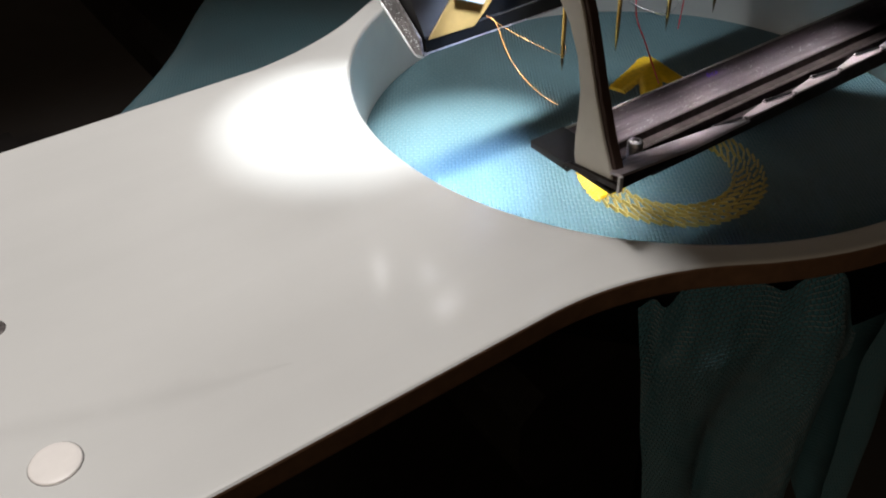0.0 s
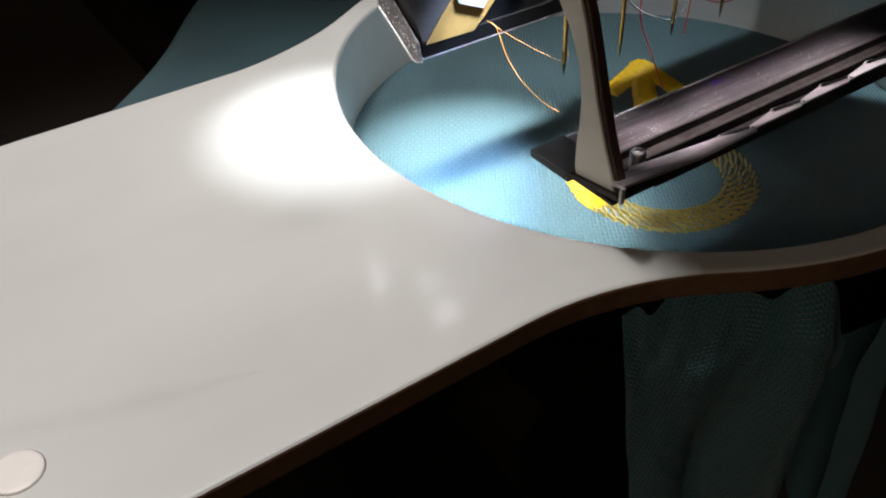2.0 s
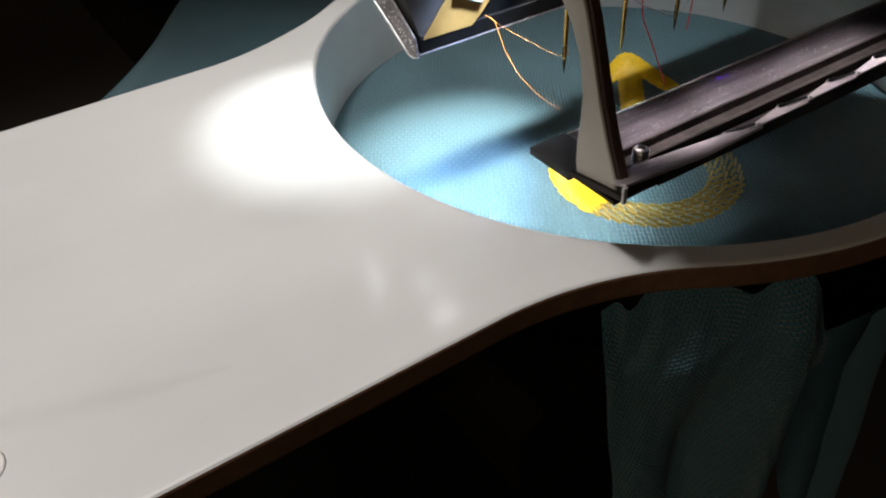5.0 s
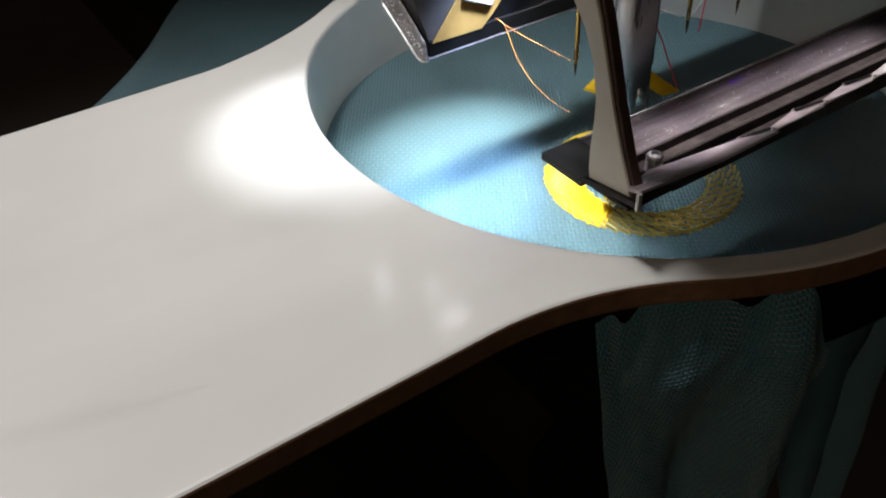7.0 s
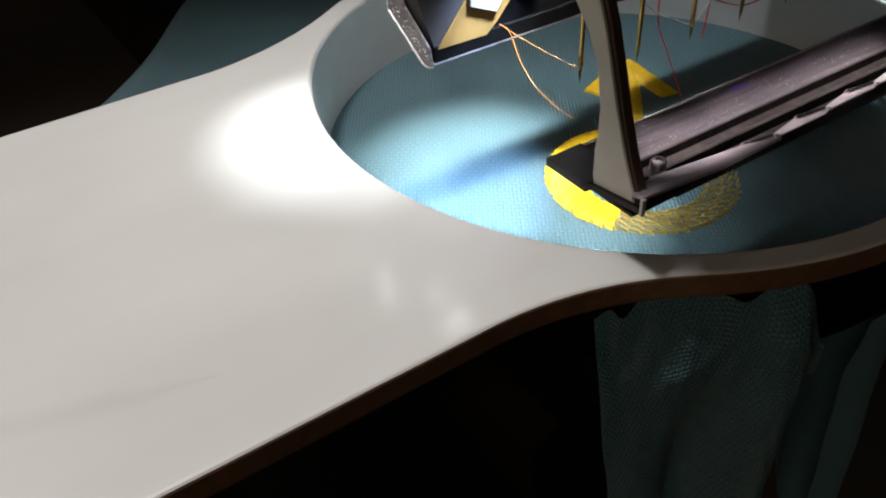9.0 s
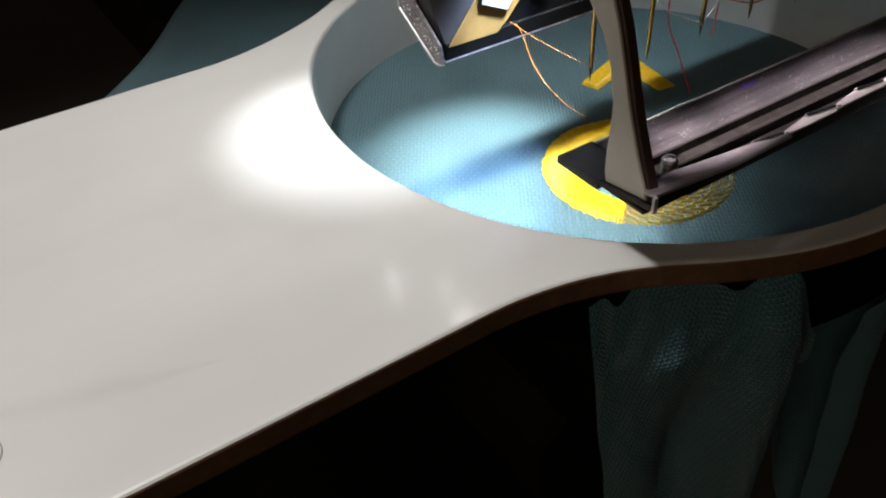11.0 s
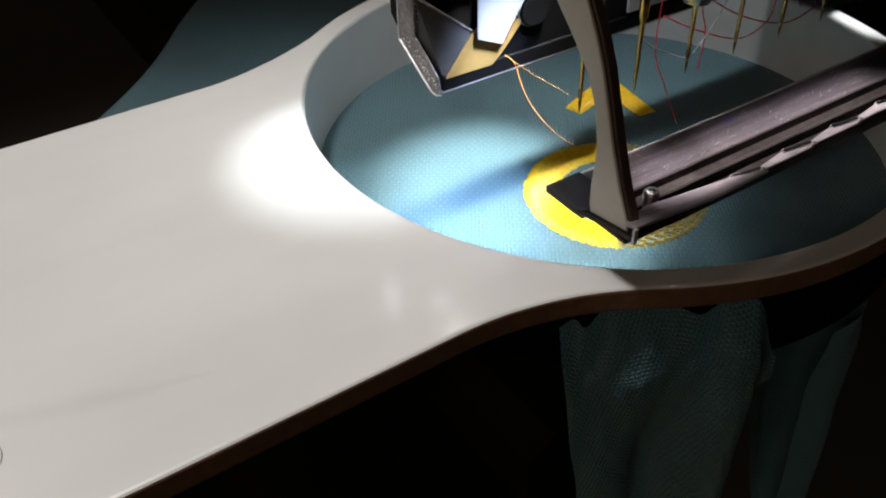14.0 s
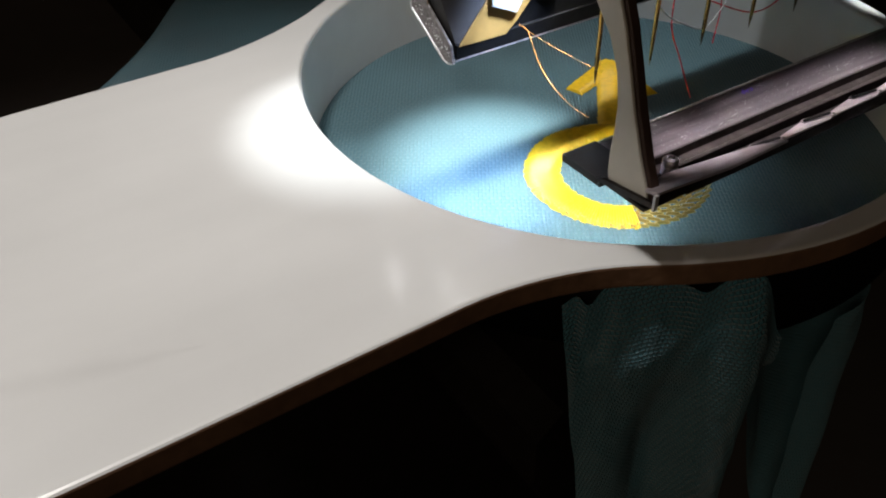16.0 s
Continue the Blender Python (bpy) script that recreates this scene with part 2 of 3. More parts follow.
def prism(outline, axis, a, b, rnd=0.0, seg=1):
    """A solid from an outline in the plane across axis ('x': points are (y, z); 'z': (x, y)), from a to b."""
    bm = bmesh.new()

    def at(u, v, w):
        return Vector((w, u, v)) * MM if axis == "x" else (Vector((u, w, v)) * MM if axis == "y" else Vector((u, v, w)) * MM)
    low = [bm.verts.new(at(u, v, a)) for u, v in outline]
    high = [bm.verts.new(at(u, v, b)) for u, v in outline]
    n = len(outline)
    for i in range(n):
        bm.faces.new((low[i], low[(i + 1) % n], high[(i + 1) % n], high[i]))
    bm.faces.new(list(reversed(low)))
    bm.faces.new(high)
    bmesh.ops.recalc_face_normals(bm, faces=bm.faces)
    if rnd:
        bevel(bm, rnd, seg)
    return bm


def lathe(profile, steps=20, centre=(0, 0, 0)):
    """Turned solid round z: profile of (radius, height), bottom to top."""
    bm = bmesh.new()
    rings = []
    for r, z in profile:
        rings.append([bm.verts.new(Vector((centre[0] + r * math.cos(2 * math.pi * i / steps), centre[1] + r * math.sin(2 * math.pi * i / steps), centre[2] + z)) * MM) for i in range(steps)])
    for a, b in zip(rings, rings[1:]):
        for i in range(steps):
            bm.faces.new((a[i], a[(i + 1) % steps], b[(i + 1) % steps], b[i]))
    bm.faces.new(list(reversed(rings[0])))
    bm.faces.new(rings[-1])
    return bm


def strand(points, radius, sides=6, twist=0.0):
    """A round thread along smooth points (Catmull-Rom)."""
    pts = [Vector(q) for q in points]
    dense = []
    for i in range(len(pts) - 1):
        p0, p1, p2, p3 = pts[max(i - 1, 0)], pts[i], pts[i + 1], pts[min(i + 2, len(pts) - 1)]
        for k in range(10):
            s = k / 10
            dense.append(0.5 * (2 * p1 + (p2 - p0) * s + (2 * p0 - 5 * p1 + 4 * p2 - p3) * s * s + (3 * p1 - p0 - 3 * p2 + p3) * s ** 3))
    dense.append(pts[-1])
    bm = bmesh.new()
    rings = []
    for i, q in enumerate(dense):
        d = (dense[min(i + 1, len(dense) - 1)] - dense[max(i - 1, 0)]).normalized()
        side = d.cross(Vector((0.3, 0.5, 0.8))).normalized()
        up = side.cross(d)
        r = radius * (1 + 0.18 * math.sin(i * 1.9 + twist))
        rings.append([bm.verts.new((q + side * r * math.cos(2 * math.pi * k / sides) + up * r * math.sin(2 * math.pi * k / sides)) * MM) for k in range(sides)])
    for a, b in zip(rings, rings[1:]):
        for k in range(sides):
            bm.faces.new((a[k], a[(k + 1) % sides], b[(k + 1) % sides], b[k]))
    bm.faces.new(list(reversed(rings[0])))
    bm.faces.new(rings[-1])
    bmesh.ops.recalc_face_normals(bm, faces=bm.faces)
    return bm


# ---- the room, closed round the machine ----
floor_ob = part("floor", box(-2000, 2000, -2000, 2000, -900, -880), ROOM, None)
tagged(floor_ob, "dark bare workshop floor below the machine", "floor", kind="structure")
for nm, b in (("wall_north", (-2020, 2020, 2000, 2020, -880, 1800)), ("wall_south", (-2020, 2020, -2020, -2000, -880, 1800)),
              ("wall_east", (2000, 2020, -2000, 2000, -880, 1800)), ("wall_west", (-2020, -2000, -2000, 2000, -880, 1800))):
    tagged(part(nm, box(*b), ROOM, None), "dark plain workshop wall", "wall", kind="structure")
tagged(part("ceiling", box(-2020, 2020, -2020, 2020, 1800, 1820), ROOM, None), "dark plain workshop ceiling", "ceiling", kind="structure")

# ---- machine bed under the work ----
bed = thing("embroidery_machine", "grey-brown embroidery machine with dark head and steel rails, running", "embroidery machine")
part("bed_plate", box(-420, 420, 150, 620, -75, -45, 3), BED, bed)
part("bed_hump", prism([(138 - 44 * math.cos(math.pi * k / 24), -47 + 15 * math.sin(math.pi * k / 24)) for k in range(25)], "x", -420, -70, 0), BED, bed, "rounded grey-brown bed edge", True)
part("bed_column", box(90, 210, 330, 520, -45, 400, 6), BED, bed)
part("sewing_arm", prism([(-26, -56), (-30, -46), (-30, -33), (-24, -28), (24, -28), (30, -33), (30, -46), (26, -56)], "y", -14, 330, 0), DARKPAINT, bed, "dark cylinder arm under the hoop").location = (0.012, 0, 0)
part("bed_stand", box(-300, 300, 200, 560, -880, -75, 4), DARKPAINT, bed)

# ---- hoop: a white plate with a round opening and a deep ring ----
R_IN, R_OUT, HALF, TOP, PLATE = 61.2, 65.7, 44.5, 18.15, 4.6
ARM_Y = -1.2
FILLET_X, FILLET_R = -68.0, 53.96


def hoop_outline():
    """Outer edge, counter-clockwise from the lower fillet: ring, upper fillet, arm."""
    pts = []
    cy = HALF + FILLET_R
    # the fillet touches both the arm's edge and the ring
    th = math.atan2(-cy, FILLET_X)
    end = -th
    n = 72
    for i in range(n + 1):
        a = th + (end - th) * i / n
        pts.append((R_OUT * math.cos(a), R_OUT * math.sin(a)))
    back = math.atan2(-cy, -FILLET_X)
    for i in range(1, 15):
        a = back + (-math.pi / 2 - back) * i / 14
        pts.append((FILLET_X + FILLET_R * math.cos(a), cy + FILLET_R * math.sin(a)))
    pts += [(-250, HALF), (-258, HALF - 8), (-258, -HALF + 8), (-250, -HALF)]
    for i in range(14):
        a = math.pi / 2 + (-back - math.pi / 2) * i / 14
        pts.append((FILLET_X + FILLET_R * math.cos(a), -cy + FILLET_R * math.sin(a)))
    return pts


def plate_with_hole(outline, radius, z0, z1, rnd):
    bm = bmesh.new()
    inner = [(radius * math.cos(2 * math.pi * i / 144), radius * math.sin(2 * math.pi * i / 144)) for i in range(144)]
    loops = []
    for z in (z0, z1):
        edges = []
        row = []
        for ring in (outline, inner):
            vs = [bm.verts.new((x * MM, y * MM, z * MM)) for x, y in ring]
            row.append(vs)
            edges += [bm.edges.new((vs[i], vs[(i + 1) % len(vs)])) for i in range(len(vs))]
        loops.append(row)
        bmesh.ops.triangle_fill(bm, use_beauty=True, use_dissolve=False, edges=edges)
    for k in range(2):
        a, b = loops[0][k], loops[1][k]
        for i in range(len(a)):
            bm.faces.new((a[i], a[(i + 1) % len(a)], b[(i + 1) % len(a)], b[i]))
    bmesh.ops.recalc_face_normals(bm, faces=bm.faces)
    rim = [e for e in bm.edges if len(e.link_faces) == 2 and e.calc_face_angle(0) > radians(60) and abs(e.verts[0].co.z - e.verts[1].co.z) < 1e-6]
    bmesh.ops.bevel(bm, geom=rim, offset=rnd * MM, segments=3, affect="EDGES", profile=0.5)
    return bm


hoop = thing("embroidery_hoop", "white plastic embroidery hoop with a flat arm and deep round ring", "embroidery hoop")
part("hoop_plate", plate_with_hole([(x, y + ARM_Y * min(1, max(0, (-x - 30) / 40)) + (1.3 * math.exp(-((x + 50) / 21) ** 2) if y > 0 else 0)) for x, y in hoop_outline()], R_IN, TOP - PLATE, TOP, 0.7), WHITE, hoop)
ring = bmesh.new()
prof = ((R_IN - 0.9, -0.1), (R_IN - 0.06, TOP - 0.75), (R_IN + 0.5, TOP - 0.9), (R_IN + 1.6, TOP - PLATE + 0.4), (R_IN + 1.6, -1.5), (R_IN + 0.6, -1.5))
cols = [[ring.verts.new(Vector((r * math.cos(2 * math.pi * i / 216), r * math.sin(2 * math.pi * i / 216), z)) * MM) for r, z in prof] for i in range(216)]
for i in range(216):
    for k in range(len(prof)):
        a, b = cols[i], cols[(i + 1) % 216]
        ring.faces.new((a[k], b[k], b[(k + 1) % len(prof)], a[(k + 1) % len(prof)]))
bmesh.ops.recalc_face_normals(ring, faces=ring.faces)
part("ring_wall", ring, WALLW, hoop, "deep grey-white inner ring wall", False)
outer = bmesh.new()
prof = ((R_IN + 1.62, -1.9), (R_IN + 1.62, TOP - PLATE - 0.4), (R_IN + 2.0, TOP - PLATE - 0.4), (R_IN + 2.0, -1.9))
cols = [[outer.verts.new(Vector((r * math.cos(2 * math.pi * i / 96), r * math.sin(2 * math.pi * i / 96), z)) * MM) for r, z in prof] for i in range(96)]
for i in range(96):
    for k in range(4):
        a, b = cols[i], cols[(i + 1) % 96]
        outer.faces.new((a[k], b[k], b[(k + 1) % 4], a[(k + 1) % 4]))
bmesh.ops.recalc_face_normals(outer, faces=outer.faces)
part("outer_band", outer, BLACK, hoop, "black outer clamping band", True)
for x, y in ((-127.4, -30.8), (-128.2, 29.0), (-190, -31.0), (-190, 29.0)):
    part("rivet", lathe(((0.1, TOP - 3), (3.05, TOP - 3), (3.05, TOP + 0.15), (2.85, TOP + 0.27), (2.3, TOP + 0.29), (0.1, TOP + 0.29)), 24, (x, y, 0)), RIVET, hoop, "round off-white rivet head", True)
    # grey ring drawn for the shadow in the gap at the rivet's rim
    part("rivet_gap", lathe(((3.0, TOP - 1), (3.16, TOP - 1), (3.16, TOP + 0.03), (3.0, TOP + 0.03)), 24, (x, y, 0)), WORN_GREY, hoop, "grey ring for the shade in the gap round the rivet", True)

scuff = bpy.data.materials.new("grey_scuff")
scuff.use_nodes = True
nn, ll = scuff.node_tree.nodes, scuff.node_tree.links
nn["Principled BSDF"].inputs["Base Color"].default_value = (0.30, 0.29, 0.28, 1)
nn["Principled BSDF"].inputs["Roughness"].default_value = 0.5
tc, sep, fade, grain_tex, mul = nn.new("ShaderNodeTexCoord"), nn.new("ShaderNodeSeparateXYZ"), nn.new("ShaderNodeMath"), nn.new("ShaderNodeTexNoise"), nn.new("ShaderNodeMath")
ll.new(tc.outputs["UV"], sep.inputs[0])
fade.operation, mul.operation = "PINGPONG", "MULTIPLY"
fade.inputs[1].default_value = 0.0025
ll.new(sep.outputs["Y"], fade.inputs[0])
grain_tex.inputs["Scale"].default_value = 140
ll.new(tc.outputs["UV"], grain_tex.inputs["Vector"])
ll.new(fade.outputs[0], mul.inputs[0])
mul.inputs[1].default_value = 42.0
mul2 = nn.new("ShaderNodeMath")
mul2.operation = "MULTIPLY"
ll.new(mul.outputs[0], mul2.inputs[0])
ll.new(grain_tex.outputs["Fac"], mul2.inputs[1])
ll.new(mul2.outputs[0], nn["Principled BSDF"].inputs["Alpha"])


def scuff_bm(p, q, bow):
    p, q = Vector(p), Vector(q)
    side = Vector((-(q - p).y, (q - p).x)).normalized()
    bm = bmesh.new()
    layer = bm.loops.layers.uv.new("UVMap")
    n = 24
    rows = []
    for i in range(n + 1):
        f = i / n
        c = p + (q - p) * f + side * bow * math.sin(math.pi * f)
        w = 2.5 * min(1, 4 * f + 0.05, 4 * (1 - f) + 0.05)
        rows.append([(bm.verts.new(((c.x + side.x * o * w) * MM, (c.y + side.y * o * w) * MM, (TOP + 0.05) * MM)), (f * (q - p).length * MM, (2.5 + 2.5 * o) * MM)) for o in (-1, 0, 1)])
    for a, b in zip(rows, rows[1:]):
        for k in range(2):
            quad = (a[k], b[k], b[k + 1], a[k + 1])
            face = bm.faces.new([v for v, _ in quad])
            for loop, (_, uv) in zip(face.loops, quad):
                loop[layer].uv = uv
    return bm


part("scuff_mark", scuff_bm((-146, -16.5), (-98, -33), -1.2), scuff, hoop, "faint grey scuff")
# outer side faces of the plate take the brown shade colour
plate_mesh = hoop.children[0].data
plate_mesh.materials.append(SHADED_SIDE)
for f in plate_mesh.polygons:
    if abs(f.normal.z) < 0.5 and (f.center.x ** 2 + f.center.y ** 2) ** 0.5 > (R_IN + 1.5) * MM:
        f.material_index = 1

# grey disc for the shade of a pin hole; the plate isn't pierced
part("pin_hole", lathe(((0.1, TOP - 2), (1.9, TOP - 2), (1.9, TOP + 0.03), (1.6, TOP + 0.06), (0.1, TOP + 0.04)), 20, (-128.3, -3.0, 0)), WORN_GREY, hoop, "pin hole, its shade drawn as a grey disc", True)

# ---- garment: the stretched panel, the slack cloth round it, and the embroidered symbol ----
garment = thing("teal_garment", "teal pique knit shirt stretched in the hoop, slack cloth hanging", "garment")


def sheet(nu, nv, at, uv_at, thick=0.0):
    bm = bmesh.new()
    grid = [[bm.verts.new(Vector(at(i / nu, j / nv)) * MM) for j in range(nv + 1)] for i in range(nu + 1)]
    layer = bm.loops.layers.uv.new("UVMap")
    for i in range(nu):
        for j in range(nv):
            f = bm.faces.new((grid[i][j], grid[i + 1][j], grid[i + 1][j + 1], grid[i][j + 1]))
            for loop, (a, b) in zip(f.loops, ((i, j), (i + 1, j), (i + 1, j + 1), (i, j + 1))):
                u, v = uv_at(a / nu, b / nv)
                loop[layer].uv = (u * MM, v * MM)
    return bm


def panel_at(u, v):
    a, r = 2 * math.pi * u, (R_IN + 0.4) * v
    x, y = r * math.cos(a), r * math.sin(a)
    return x, y, 0.12 * noise.noise(Vector((x * 0.09, y * 0.09, 0))) - 0.1


pan = part("stretched_panel", sheet(96, 30, panel_at, lambda u, v: ((R_IN + 0.4) * v * math.cos(2 * math.pi * u), (R_IN + 0.4) * v * math.sin(2 * math.pi * u))), TEAL, garment, "taut teal knit panel", True)


def bell(value, centre, width):
    return math.exp(-((value - centre) / width) ** 2)


def ramp_up(value, low, high):
    f = min(1, max(0, (value - low) / (high - low)))
    return f * f * (3 - 2 * f)


def skirt_at(u, v):
    """Slack cloth under the ring: a bulge, a hollow, one smooth upright fold, then it falls back."""
    down = v * 130
    slant = 0.12 * min(down, 60)
    deg = -136.5 + slant + (33.5 + 0.13 * down - slant) * u
    top = 12.6 - 5.5 * bell(deg, -137, 2.6) - 5.0 * bell(deg, -132.8, 1.5) - 2.0 * bell(deg, -117, 2.0) - 15 * ramp_up(deg, -109.5, -103) + 0.4 * math.sin(deg * 0.7)
    grow = min(1, down / 9)
    crest = -112.5 + 0.13 * down
    r = 1.2 * bell(deg, -137, 2.0) - 1.8 * bell(deg, -132.2, 2.2) * bell(down, 6, 12)
    r += 1.1 * bell(deg, -123, 7.5) * bell(down, 18, 18) + 0.8 * bell(deg, -131 + 0.1 * down, 5) * ramp_up(down, 20, 50)
    r -= 6.0 * bell(deg, -118.5 + 0.04 * down, 4.6) * bell(down, 46, 26)
    r += 3.8 * bell(deg, crest + 1, 5.0)
    r -= 9 * ramp_up(deg, crest + 2.5, crest + 10) * ramp_up(down, 2, 22)
    r += 1.0 * noise.noise(Vector((u * 4.4, v * 6, 3))) + 0.35 * noise.noise(Vector((u * 16, v * 26, 9)))
    r = 64.0 + grow * max(r, -0.4 - max(0, -2.0 - top + down) * 1.2) - 0.16 * max(0, down - 16)
    a = radians(deg)
    return r * math.cos(a) - 5 * v, r * math.sin(a) - 2 * v, top - down


hang = part("hanging_cloth", sheet(90, 100, skirt_at, lambda u, v: (u * 46, v * 130)), TEAL_RELIT, garment, "slack teal cloth hanging in folds", True)


def tail_at(u, v):
    """The next loose fold further round the ring, set lower."""
    deg = -58 + 72 * u
    top = min(12.0, -34 + 0.9 * (deg + 58))
    down = v * 110
    r = 63 + 3.0 * math.sin(deg * 0.13 + 0.4 + 0.02 * down) * ramp_up(down, 0, 20) - 6 * bell(deg, -59, 4) + 1.2 * noise.noise(Vector((u * 9, v * 6, 5)))
    a = radians(deg)
    return r * math.cos(a) - 5 * v, r * math.sin(a) - 2 * v, top - down


part("hanging_cloth", sheet(110, 70, tail_at, lambda u, v: (u * 110, v * 110)), TEAL_RELIT, garment, "slack teal cloth hanging in folds", True)


def rear_at(u, v):
    y = 30 + 230 * v
    x0 = max(-112, -87 + 0.80 * (y - 99)) + 0.4 * math.sin(y * 0.11)
    x = x0 + (190 - x0) * u
    z = -11 - 6 * v + 1.2 * math.sin(x * 0.06 + v * 4) + 1.0 * noise.noise(Vector((x * 0.03, y * 0.03, 7)))
    if u < 0.03:
        z -= 2 * (1 - u / 0.03) ** 2
    return x, y, z


part("rear_cloth", sheet(60, 60, rear_at, lambda u, v: (270 * u, 230 * v)), TEAL_RELIT, garment, "loose teal cloth spread behind the ring", True)

# the symbol: a ring with an arrow, in yellow satin stitch over a sparse underlay
RC, RO, RI = Vector((-7.0, -14.4)), 18.6, 11.5
AXIS = math.atan2(0.77, 0.64)
EAST = Vector((math.cos(AXIS), math.sin(AXIS)))
SIDE = Vector((-EAST.y, EAST.x))


def satin(rows, lift):
    """Satin stitches side by side: each row is its two ends; a ridge of thread bows between them."""
    bm = bmesh.new()
    for (a, b), w in rows:
        a, b = Vector((*a, 0)), Vector((*b, 0))
        d = (b - a).normalized()
        s = Vector((-d.y, d.x, 0)) * w
        length = (b - a).length
        ringv = []
        for k in range(7):
            f = k / 6
            h = lift * min(1.0, 3.2 * math.sin(math.pi * f) ** 0.7 + 0.05)
            c = a + d * length * f
            ringv.append([bm.verts.new((c + s * o + Vector((0, 0, h * q))) * MM) for o, q in ((-1, -0.4), (-0.55, 0.8), (0, 1.0), (0.55, 0.8), (1, -0.4))])
        for p, q in zip(ringv, ringv[1:]):
            for k in range(4):
                bm.faces.new((p[k], q[k], q[k + 1], p[k + 1]))
    bmesh.ops.recalc_face_normals(bm, faces=bm.faces)
    return bm


def ring_rows(deg0, deg1, step=1.5):
    rows, rnd = [], random.Random(int(deg0 * 10))
    n = max(1, round((deg1 - deg0) / step))
    for i in range(n):
        a = radians(deg0 + (i + 0.5) * (deg1 - deg0) / n)
        d0, d1 = Vector((math.cos(a), math.sin(a))), Vector((math.cos(a + 0.03), math.sin(a + 0.03)))
        rows.append(((RC + d0 * (RI + rnd.uniform(-0.3, 0.2)), RC + d1 * (RO + rnd.uniform(-0.2, 0.3))), 0.30))
    return rows


def bar_rows(p, q, half, step=0.42, taper=1.0):
    rows, rnd = [], random.Random(7)
    p, q = Vector(p), Vector(q)
    d = (q - p).normalized()
    s = Vector((-d.y, d.x))
    n = int((q - p).length / step)
    for i in range(n + 1):
        c = p + (q - p) * i / n
        h = half * (1 + (taper - 1) * i / n)
        rows.append(((c - s * (h + rnd.uniform(-0.15, 0.15)), c + s * (h + rnd.uniform(-0.15, 0.15)) + d * 0.3), 0.28))
    return rows


def along(a, b):
    return RC + EAST * a + SIDE * b


part("satin_stem", satin(bar_rows(along(17.5, 0.7), along(47, 0.2), 2.7), 0.75), SATIN, garment, "yellow satin-stitched arrow stem", True)["kind"] = "stuff"
for s in (1, -1):
    part("satin_barb", satin(bar_rows(along(47.2, -0.9 * s), along(32.6, 8.3 * s), 2.9, taper=0.8), 0.8), SATIN, garment, "yellow satin-stitched arrow barb", True)["kind"] = "stuff"
START, FIRST, LAST = 42.0, 174.0, 240.0
part("satin_arc", satin(ring_rows(START, FIRST), 0.85), SATIN, garment, "finished yellow satin stitching", True)["kind"] = "stuff"
fresh = []
STEP = 2.0
deg = FIRST
while deg < LAST:
    fresh.append((deg, part("satin_stitch", satin(ring_rows(deg, deg + STEP), 0.85), SATIN, garment, "", True)))
    deg += STEP

# underlay: short slanting stitches in rows round the rest of the ring
seed_stitch = satin([((Vector((-1.45, 0.0)), Vector((1.45, 0.0))), 0.23)], 0.55)
stitch_me = bpy.data.meshes.new("underlay_stitch")
seed_stitch.to_mesh(stitch_me)
seed_stitch.free()
rnd = random.Random(3)
for row, r in enumerate((12.2, 13.6, 15.0, 16.4, 17.8)):
    count = int(2 * math.pi * r * (405 - FIRST) / 360 / 2.1)
    for i in range(count):
        a = radians(FIRST + (405 - FIRST) * (i + 0.5 * (row % 2)) / count)
        ob = part_of("underlay_stitch", stitch_me, UNDER, garment)
        ob.matrix_basis = pose((RC.x + r * math.cos(a)) * MM, (RC.y + r * math.sin(a)) * MM, 0.02 * MM, 0, 0, math.degrees(a) + 90 + rnd.uniform(-7, 7) + (-34 if row % 2 else -20))

# ---- the machine's head ----
head = bed
part("head_cover", box(-29.5, 190, -64, 30, 78, 230, 4), HEAD, head)
part("head_column", box(60, 190, 30, 330, 110, 210, 5), HEAD, head)
for x in (0, 24, 36, 48, 60, 72, 84, 96):
    part("needle_clamp", lathe(((0.1, 44 if x else 46), (2.2, 44 if x else 46), (2.4, 47), (2.4, 74), (0.1, 74)), 16, (x, 0, 0)), CHROME, head, "steel needle clamp", True)
part("side_lug", box(104, 112, -26, 44, 24, 80, 1), DARKSTEEL, head)

# unseen glowing panels, added so the glossy hoop plate mirrors bright streaks
glow = bpy.data.materials.new("streak_glow")
glow.use_nodes = True
glow.node_tree.nodes["Principled BSDF"].inputs["Emission Color"].default_value = (0.97, 0.98, 1.0, 1)
glow.node_tree.nodes["Principled BSDF"].inputs["Emission Strength"].default_value = 13.0
part("led_lens_cover", box(-4.6, -1.4, 38.6, 43.2, 75, 76.5, 0.4), glow, head, "unseen glowing panel, added for its streak on the plate")
part("led_lens_cover", prism([(-14.0, 46.5), (-11.4, 45.5), (-7.0, 55.5), (-9.5, 56.5)], "z", 77.5, 79, 0.3), glow, head, "unseen glowing panel, added for its streak on the plate")

# front rail: a steel channel with folded tongues along its lip
X0, X1 = -12.6, 106.0
rail = part("front_rail", prism([(-8.5, 25.6), (-8.5, 26.3), (-16.6, 26.3), (-16.6, 25.6)], "x", X0, X1, 0.12), STEEL, bed, "scratched steel channel rail")
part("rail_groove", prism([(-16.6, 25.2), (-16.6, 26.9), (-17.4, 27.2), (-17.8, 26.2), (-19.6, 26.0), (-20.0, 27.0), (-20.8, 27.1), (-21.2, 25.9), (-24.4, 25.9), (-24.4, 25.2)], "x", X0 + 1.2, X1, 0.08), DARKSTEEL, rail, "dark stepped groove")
def lip_y(x):
    return 0.035 * (x + 12)


